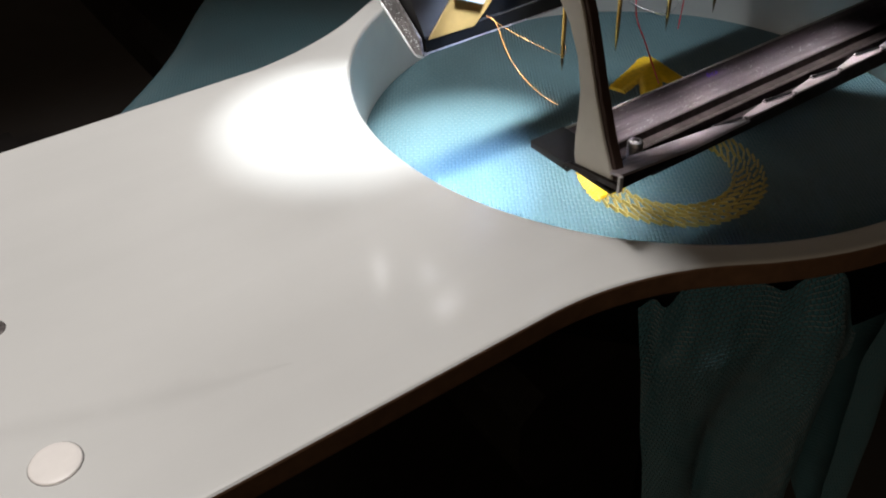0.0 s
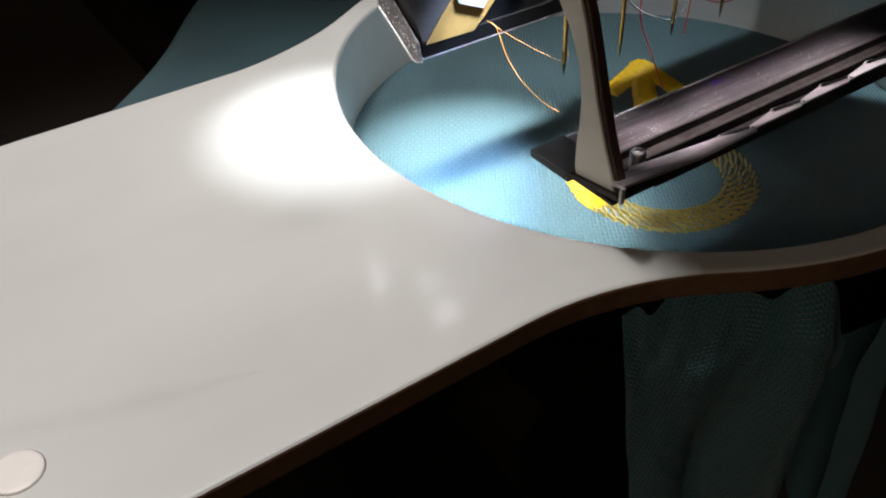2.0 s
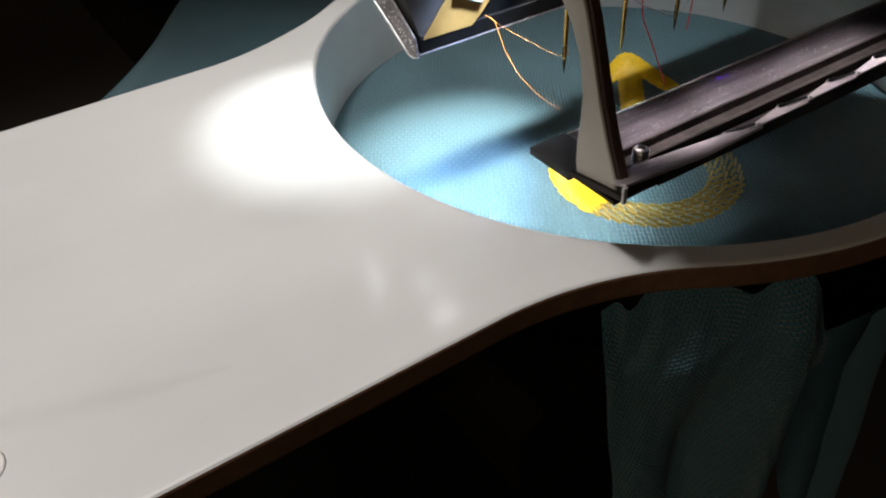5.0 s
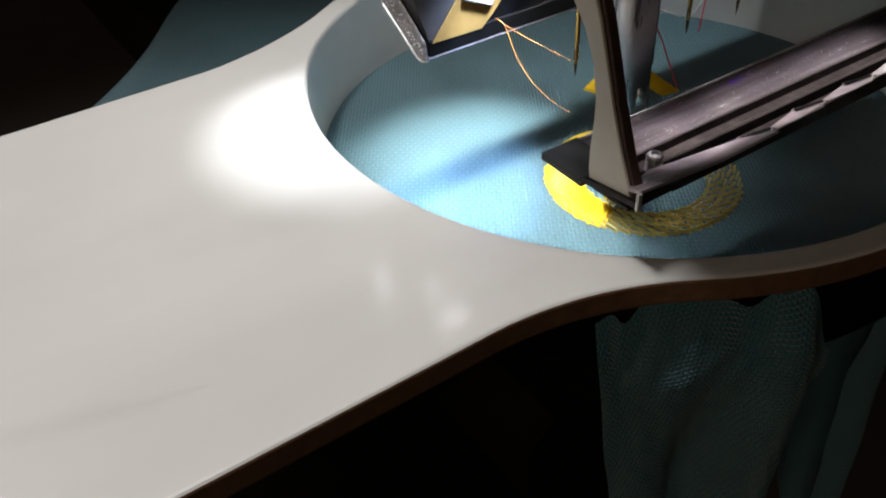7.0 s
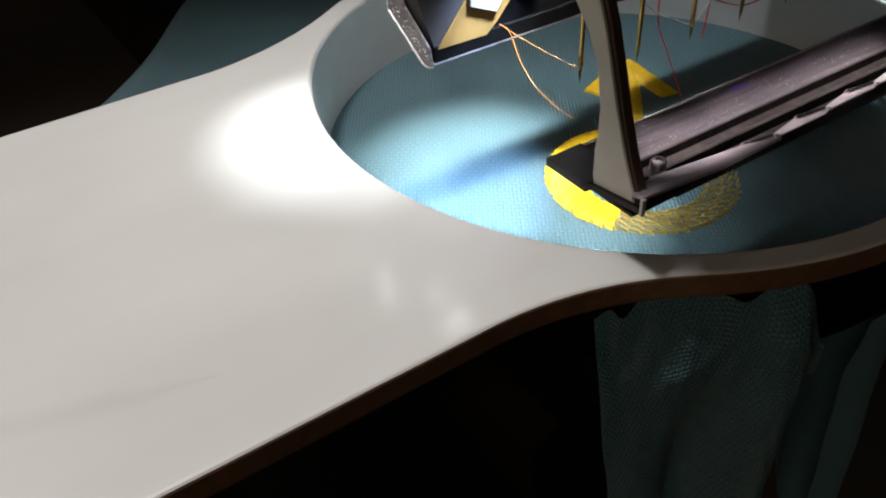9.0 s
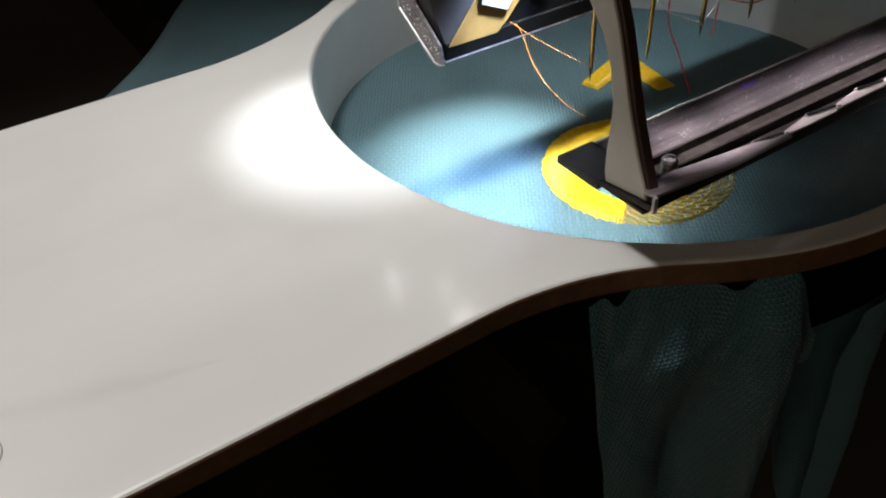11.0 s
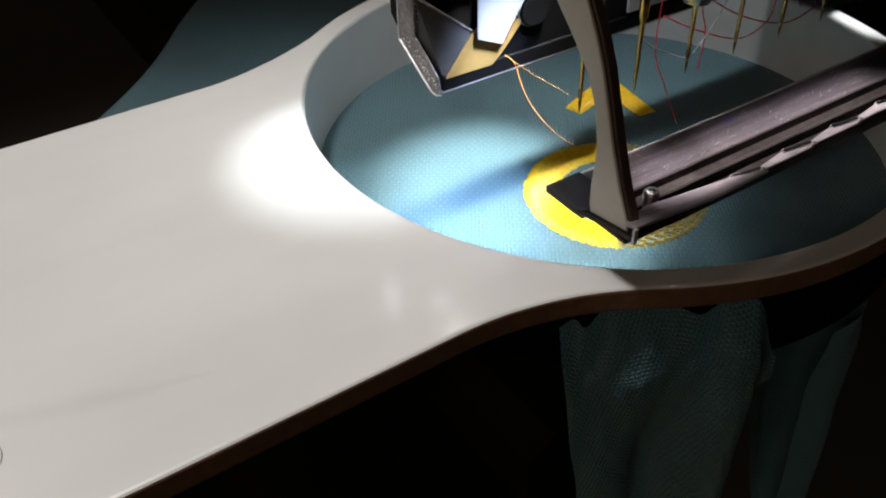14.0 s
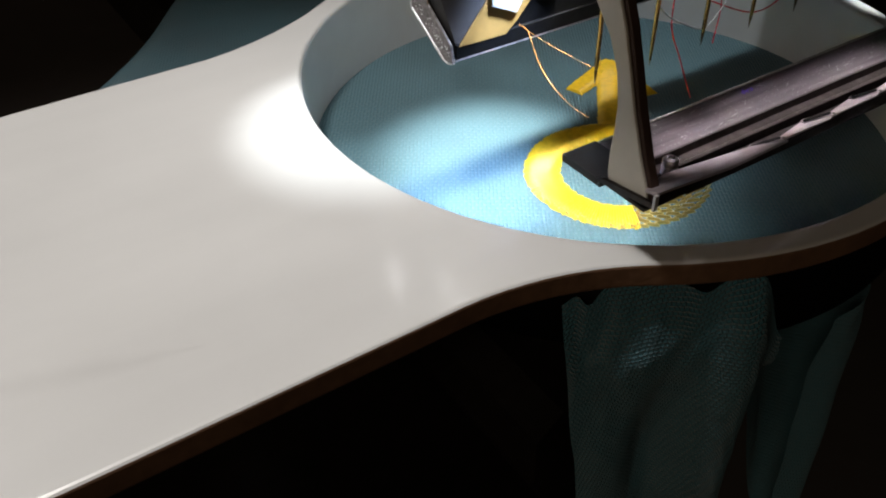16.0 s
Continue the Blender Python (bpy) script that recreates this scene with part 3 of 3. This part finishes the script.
part("floor_edge", box(X0, X1, -8.56, -8.2, 25.9, 26.55, 0.12), WORN_GLINT, rail, "worn floor edge, coloured pale for its highlight")
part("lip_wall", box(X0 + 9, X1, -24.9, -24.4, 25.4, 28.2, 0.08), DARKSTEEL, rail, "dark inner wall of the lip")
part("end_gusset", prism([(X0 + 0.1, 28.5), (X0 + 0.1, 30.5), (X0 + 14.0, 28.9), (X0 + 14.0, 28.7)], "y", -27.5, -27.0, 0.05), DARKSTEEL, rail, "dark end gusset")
part("end_strip", box(X0 - 0.9, X0 - 0.2, -27.9, -27.4, 28.3, 30.8, 0.12), WORN_GLINT, rail, "bright bent end strip")
flap = bmesh.new()
corners = [(X0 - 0.4, -27.6, 30.6), (X0 + 14.5, -27.2, 28.95), (X0 + 27, -26.8, 28.75), (X0 + 21.2, -24.9, 28.75), (X0 + 6.0, -22.8, 28.6), (X0 + 3.0, -23.6, 28.9), (X0 - 0.4, -25.4, 29.9)]
for dz in (0, 0.45):
    flap.faces.new([flap.verts.new(Vector((x, y, z + dz)) * MM) for x, y, z in corners])
flap.verts.ensure_lookup_table()
for k in range(7):
    flap.faces.new([flap.verts[k], flap.verts[(k + 1) % 7], flap.verts[7 + (k + 1) % 7], flap.verts[7 + k]])
bmesh.ops.recalc_face_normals(flap, faces=flap.faces)
part("end_flap", flap, TONGUE, rail, "grey folded end flap")
# slab over the channel's end, coloured dark for the missing light
part("end_tab", box(X0 - 0.1, X0 + 6.5, -16.7, -8.15, 25.5, 26.75, 0.15), DARK_END, rail, "end of the channel, coloured dark for its shade")
for i in range(8):
    x = 8.6 + 12 * i
    y = lip_y(x)
    part("lip_tongue", prism([(x - 6.0, -26.3 + y), (x - 3.0, -25.8 + y), (x - 0.2, -25.35 + y), (x, -25.95 + y), (x + 5.3, -26.75 + y), (x + 4.4, -27.25 + y), (x - 6.6, -27.25 + y)], "z", 28.45, 28.9, 0.08, 2), TONGUE, rail, "lilac-grey steel tongue")
    slot = [(x + 0.1, -25.3 + y), (x + 0.7, -25.15 + y), (x + 5.4, -25.85 + y), (x + 5.9, -26.2 + y), (x + 5.3, -26.5 + y), (x + 0.2, -25.85 + y)]
    mid = (sum(p[0] for p in slot) / 6, sum(p[1] for p in slot) / 6)
    part("slot_rim", prism([(mid[0] + (px - mid[0]) * 1.07, mid[1] + (py - mid[1]) * 1.3) for px, py in slot], "z", 27.9, 28.95, 0.12, 2), TONGUE, rail, "worn slot rim")
    # solid black piece for the shade inside the slot; nothing is cut
    part("lip_slot", prism(slot, "z", 28.5, 29.0, 0.02), BLACK, rail, "slot in the lip, its shade drawn as a black piece")
    part("lip_bump", lathe(((0.1, 28.7), (0.42, 28.7), (0.36, 29.1), (0.1, 29.25)), 10, (x + 6.1, -26.6 + y, 0)), EDGE, rail, "", True)
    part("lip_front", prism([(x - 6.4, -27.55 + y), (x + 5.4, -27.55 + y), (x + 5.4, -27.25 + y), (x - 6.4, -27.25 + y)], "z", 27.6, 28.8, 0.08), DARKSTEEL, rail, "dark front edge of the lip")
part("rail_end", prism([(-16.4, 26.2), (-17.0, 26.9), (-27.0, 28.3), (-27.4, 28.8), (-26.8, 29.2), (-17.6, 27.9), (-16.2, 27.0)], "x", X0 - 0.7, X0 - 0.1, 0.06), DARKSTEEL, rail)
prof = [(0.1, 25.8), (1.2, 25.8)]
for k in range(6):
    prof += [(1.2, 26.2 + 0.55 * k), (0.95, 26.45 + 0.55 * k)]
prof += [(1.2, 29.5), (1.0, 29.8), (0.55, 29.9), (0.45, 29.5), (0.1, 29.5)]
part("screw", lathe(prof, 22, (-4.0, -21.3, 0)), EDGE, rail, "ribbed steel screw", False)
scratches = bmesh.new()
rnd = random.Random(5)
for k in range(650):
    x, y = rnd.uniform(X0 + 10, X1 - 4), rnd.uniform(-16.2, -8.9)
    ln, w, a = rnd.uniform(0.3, 1.1) if rnd.random() < 0.10 else rnd.uniform(0.07, 0.2), rnd.uniform(0.035, 0.075), rnd.gauss(0, 0.5)
    d, e = Vector((math.cos(a), math.sin(a), 0)) * ln, Vector((-math.sin(a), math.cos(a), 0)) * w
    c = Vector((x, y, 26.33))
    scratches.faces.new([scratches.verts.new((c + p + Vector((0, 0, rnd.uniform(0, 0.04)))) * MM) for p in (-d, e, d, -e)])
bmesh.ops.recalc_face_normals(scratches, faces=scratches.faces)
part("bright_scratches", scratches, WORN_GLINT, rail, "bright scratches and lint")["kind"] = "stuff"
# violet reflection in the steel, laid on as small coloured flecks
violet = bmesh.new()
for k in range(16):
    c = Vector((25.4 + rnd.gauss(0, 0.7), -10.1 + rnd.gauss(0, 0.35), 26.36))
    d, e = Vector((rnd.uniform(0.1, 0.4), rnd.uniform(-0.1, 0.2), 0)), Vector((-0.05, 0.16, 0))
    violet.faces.new([violet.verts.new((c + p + Vector((0, 0, 0.004 * k))) * MM) for p in (-d, -e, d, e)])
bmesh.ops.recalc_face_normals(violet, faces=violet.faces)
part("violet_lint", violet, PURPLE, rail, "violet reflection on the rail, laid on as flecks")["kind"] = "stuff"
rail.location = (-1.4 * MM, -1.2 * MM, 0.9 * MM)

# beige lever before the rail's end
left = [(-20.3, 27.5), (-19.4, 28.3), (-18.95, 30.0), (-18.9, 33.3), (-19.2, 37.0), (-19.2, 40.5), (-18.3, 45.0), (-16.3, 49.2), (-13.3, 52.7), (-9.8, 56.2), (-6.0, 60.5), (0.0, 66.0), (6.0, 78.0)]
right = [(-27.3, 29.2), (-26.9, 31.0), (-24.9, 35.4), (-22.9, 40.7), (-21.2, 46.0), (-19.5, 51.0), (-17.8, 54.8), (-14.8, 60.0), (-12.0, 67.0), (-6.0, 78.0)]
lever = part("curved_lever", prism(left + [(y + 0.55, z) for y, z in right[::-1]], "x", -14.05, -13.55, 0.22, 2), LEVER, bed, "beige painted curved lever", False)
# thickness of the lever, in the dark colour of its shaded side
part("lever_edge", prism([(y - 0.25, z) for y, z in left] + [(y - 0.01, z) for y, z in right[::-1]], "x", -13.5, -11.9, 0.15), LEVER_SHADE, lever, "lever edge, coloured dark brown as its shaded side")

# rear rail: an open box channel with its folded end
rear = part("rear_rail", prism([(21.4, 32.9), (21.8, 33.4), (34.0, 42.5), (34.0, 62.0), (38.0, 62.0), (38.0, 38.0), (33.0, 33.0), (22.5, 30.6)], "x", -12.6, 106, 0.1), BLACK, bed, "black steel box channel")
part("channel_lip", prism([(20.7, 30.0), (20.5, 32.8), (21.3, 33.0), (21.6, 30.9), (32.0, 36.9), (32.6, 36.4)], "x", -13.2, 106, 0.12), BLACK, rear, "black folded lower lip")
part("lip_edge", prism([(20.55, 29.85), (20.75, 30.25), (21.3, 30.3), (21.2, 29.9)], "x", -13.3, 106, 0.05), EDGE, rear, "worn bright lower edge")
part("end_flange", prism([(32.3, 62), (32.8, 35.6), (22.4, 29.5), (20.2, 29.9), (20.9, 32.9), (27.6, 37.5), (28.4, 62)], "x", -14.1, -13.6, 0.12), WORN_GREY, rear, "scratched grey end flange")
# worn rim whose specular line comes from the pale colour
for run, thick in (([(-14.1, 32.3, 62), (-14.1, 32.7, 44), (-14.1, 32.8, 36.2), (-14.1, 32.4, 35.2)], 0.17), ([(-14.1, 32.4, 35.2), (-14.1, 27.6, 32.4), (-14.1, 22.9, 29.6)], 0.24), ([(-14.1, 22.9, 29.6), (-14.0, 21.6, 29.4), (-13.7, 20.4, 29.8)], 0.17), ([(-13.9, 28.3, 44), (-13.9, 27.6, 37.6), (-13.9, 21.1, 33.0)], 0.09)):
    part("end_rim", strand(run, thick, 8), WORN_GLINT, rear, "worn rim, coloured pale for its highlight", True)
gusset = bmesh.new()
quad = [(-12.9, 20.75, 32.3), (-7.1, 20.75, 39.3), (-13.5, 28.1, 44.4), (-13.5, 27.6, 37.4)]
for dx, dy in ((0, 0), (0.35, 0.35)):
    gusset.faces.new([gusset.verts.new(Vector((x + dx, y + dy, z)) * MM) for x, y, z in quad])
gusset.verts.ensure_lookup_table()
for k in range(4):
    gusset.faces.new([gusset.verts[k], gusset.verts[(k + 1) % 4], gusset.verts[4 + (k + 1) % 4], gusset.verts[4 + k]])
bmesh.ops.recalc_face_normals(gusset, faces=gusset.faces)
part("end_gusset", gusset, PANEL, rear, "dark grey scratched gusset plate")
part("gusset_fold", strand([(-7.1, 20.6, 39.4), (-10.3, 24.3, 41.9), (-13.5, 28.0, 44.5)], 0.2, 8), WORN_GREY, rear, "worn fold of the gusset", True)
part("ochre_strip", prism([(-12.7, 32.4), (-7.0, 39.4), (-3.0, 42.0), (3.2, 38.6), (-0.9, 34.1), (-3.1, 32.2)], "y", 20.4, 20.75, 0.1), BRASS, rear, "ochre foam strip")
part("black_face", prism([(-3.1, 32.2), (-7.0, 39.8), (-7.0, 62), (106, 62), (106, 32.2)], "y", 20.95, 21.5, 0), BLACK, rear)
part("paper_tag", prism([(-7.0, 38.4), (-6.9, 60), (6.0, 60), (2.4, 43.0), (-2.0, 36.2)], "y", 19.2, 19.5, 0.08), PAPER, rear, "white folded tag")
part("round_cap", prism([(5.3 + 2.9 * math.cos(0.2618 * k), 40.2 + 2.9 * math.sin(0.2618 * k)) for k in range(24)], "y", 19.6, 20.4, 0.25, 2), BLACK, rear, "black round cap")
part("cap_ring", prism([(5.3 + 3.2 * math.cos(0.2618 * k), 40.2 + 3.2 * math.sin(0.2618 * k)) for k in range(24)], "y", 20.4, 20.8, 0.1), EDGE, rear, "bright ring round the cap")
part("loose_fluff", strand([(-14.2, 23.0, 31.8), (-14.8, 23.6, 31.6), (-15.0, 24.4, 31.8), (-14.5, 24.6, 32.3)], 0.03), GREYT, rear, "bit of grey lint")
flecks = bmesh.new()
rnd = random.Random(11)
for k in range(70):
    f = rnd.random() ** 1.6
    if k % 6:
        c = Vector((-14.15, 21.4 + 9.6 * f + rnd.uniform(-0.7, 0.9), 31.2 + 5.4 * f + rnd.uniform(-0.8, 0.9)))
    else:
        c = Vector((-13.6, 27.7 + rnd.uniform(-0.5, 0.3), 38 + 6 * rnd.random()))
    made = bmesh.ops.create_icosphere(flecks, subdivisions=1, radius=rnd.uniform(0.04, 0.13) * MM)
    for v in made["verts"]:
        v.co = Vector((v.co.x * 0.7, v.co.y * rnd.uniform(0.7, 1.8), v.co.z)) + c * MM
part("lint_flecks", flecks, LINT, rear, "white lint on the worn end")["kind"] = "stuff"
part("white_strip", prism([(27.5, 33.6), (27.5, 60), (48, 60), (48, 33.6)], "y", 20.2, 20.8, 0.1), PAPER, rear, "white strip on the rail")
rear.location = (-2.1 * MM, -3.5 * MM, 2.0 * MM)

# resting needles
NT = 30.9


def needle_mesh():
    return lathe(((0.02, 0), (0.18, 1.2), (0.34, 3.2), (0.36, 4.2), (0.38, 9.0), (0.42, 13.0), (0.80, 14.0), (0.82, 22.0), (0.1, 22.3)), 14)


def needle_at(x, z):
    n = thing("needle", "gold titanium machine needle hanging point down", "needle", "resting needles")
    part("needle_shaft", needle_mesh(), NEEDLE, n, "", True)
    part("needle_point", lathe(((0.03, -0.05), (0.19, 1.2), (0.30, 2.4), (0.1, 2.5)), 12), NEEDLE_TIP, n, "darker needle point", True)
    part("needle_eye", prism([(-0.14, 3.0), (0.14, 3.0), (0.14, 4.6), (-0.14, 4.6)], "x", -0.40, -0.30, 0.03), NEEDLE_TIP, n, "dark needle eye")
    n.matrix_basis = pose(x * MM, 0, z * MM)
    return n


first_needle = needle_at(0, NT)
for i in (2, 3, 4, 5, 6, 7, 8):
    copy_thing(first_needle, pose(12 * i * MM, 0, NT * MM))

# the working needle bar with its presser foot, all driven together
driver = thing("needle_bar", "polished steel needle bar with presser foot, stitching", "needle bar")
part("bar", lathe(((0.1, 19.5), (2.6, 19.5), (3.2, 20.5), (3.3, 30), (3.4, 30.5), (3.4, 84), (0.1, 84)), 28), CHROME, driver, "", True)
part("bar_needle", needle_mesh(), NEEDLE, driver, "gold working needle", True).location = (0, 0, 0)
foot = part("presser_foot", prism([(-1.2, 30), (1.2, 30), (1.6, 18), (1.7, 6), (1.5, 2.6), (-1.5, 2.6), (-1.7, 6), (-1.6, 18)], "y", 0.9, 1.9, 0.25, 2), CHROME, driver, "bright presser foot", False)
part("foot_ring", lathe(((1.0, 2.0), (1.5, 2.0), (1.6, 2.4), (1.5, 3.0), (1.0, 3.0)), 24), CHROME, foot, "bright foot ring", True)
part("foot_sleeve", lathe(((1.6, 4.0), (2.5, 5.0), (2.9, 8.0), (2.9, 25.0), (1.6, 25.5)), 24), CHROME, foot, "polished foot sleeve", True)
part("clamp_screw", lathe(((0.1, 24), (1.3, 24), (1.3, 27), (0.1, 27)), 14, (0, -2.4, 0)), EDGE, driver, "", True)

# loose threads
def thread(name, label, points, mat, radius=0.13):
    t = tagged(part(name, strand(points, radius), mat, None, "", True), label, "thread")
    return t


thread("thread_tail", "orange metallic thread tail hanging from the rear rail", [(-2.9, 16.5, 35.4), (-2.6, 14.4, 35.0), (-2.2, 12.0, 30.8), (-1.8, 10.0, 28.4), (-1.4, 8.0, 26.8), (0.6, 5.5, 23.9), (2.2, 2.7, 22.5)], ORANGE, 0.075)
thread("needle_thread", "orange thread running from the rear rail to a needle", [(-2.9, 16.5, 35.6), (-2.6, 14.4, 35.1), (-1.9, 11, 34.4), (-0.8, 7, 33.6), (-0.1, 4, 33.2), (0.1, 1, 33.4), (0.4, -0.4, 34.4), (0.9, 1.5, 36.5)], ORANGE, 0.05)
thread("needle_thread", "red thread hanging straight from a needle", [(18.1, 2, 46), (18.1, 2, 35.7), (21.5, 2, 28.5), (26.4, 2, 19.0)], RED)
thread("needle_thread", "red thread sagging between two needles", [(20, 3, 41.4), (29.2, 3, 36.3), (40.7, 3, 31.6), (47.9, 3, 33.0), (49.4, 3, 38), (49.6, 3, 46)], RED)
thread("needle_thread", "red thread sagging between two needles", [(26, 3, 46), (30.4, 3, 42.1), (40.9, 3, 35.8), (53.2, 3, 31.3), (61.1, 3, 32.1), (64.5, 3, 34.1), (66, 3, 44)], RED)
thread("needle_thread", "short red thread tail below a needle", [(29.3, 3, 46), (29.5, 3, 40), (31.2, 3, 35.2), (30.8, 3, 28.2)], RED)
thread("needle_thread", "grey thread looped between two needles", [(12.5, 1, 41), (16.1, 1, 37.7), (20.6, 1, 35.1), (25.3, 1, 33.3), (28.9, 1, 36.1), (32.9, 1, 41.4), (35, 1, 47)], GREYT)
thread("needle_thread", "violet thread tail beside a needle", [(55.6, 3, 44), (55.8, 3, 36.4), (57.2, 3, 33.7)], PURPLE)
thread("needle_thread", "violet thread tail beside a needle", [(60, 3, 44), (62.1, 3, 33.0), (65.4, 3, 33.9), (67, 3, 40)], PURPLE)


# ---- what moves ----
def motions():
    # between the known places the hoop swings across the stitched band, about the needle at (12, 0)
    known = {round(t, 1): (x, y) for t, x, y in HOOP_ROWS}
    rows = []
    for k in range(161):
        t = round(0.1 * k, 1)
        if t in known:
            x, y = known[t]
        else:
            a = radians(176 + 3.9 * t)
            swing = 15.0 + (0 if k % 5 == 0 else 2.4 * (-1) ** k)
            x, y = 12 - RC.x - swing * math.cos(a), -RC.y - swing * math.sin(a)
        rows.append((t, pose(x * MM, y * MM, 0)))
    walk(hoop, rows)
    walk(garment, rows)
    # needle bar: down at each stitch
    down = [round(0.1 + 0.3 * k, 1) for k in range(49)] + [15.0, 15.2, 15.5, 15.8]
    keys = []
    for k in range(161):
        t = round(0.1 * k, 1)
        keys.append((t, pose(12 * MM, 0, (-0.5 if t in down else 30.5) * MM)))
    walk(driver, keys)
    # the presser foot rides up on the bar after each stitch
    walk(foot, [(t, pose(0, 0, (0 if m.translation.z < 0.01 else 20) * MM)) for t, m in keys])
    # each fresh group of satin stitches is drawn up through the cloth in its turn
    for deg, ob in fresh:
        t = 0.3 + (deg - FIRST) / 3.95
        low, high = pose(0, 0, -2.5 * MM), pose(0, 0, 0)
        t = min(t, 15.7)
        walk(ob, [(0, low), (t, low), (t + 0.2, high), (16.0, high)])


motions()
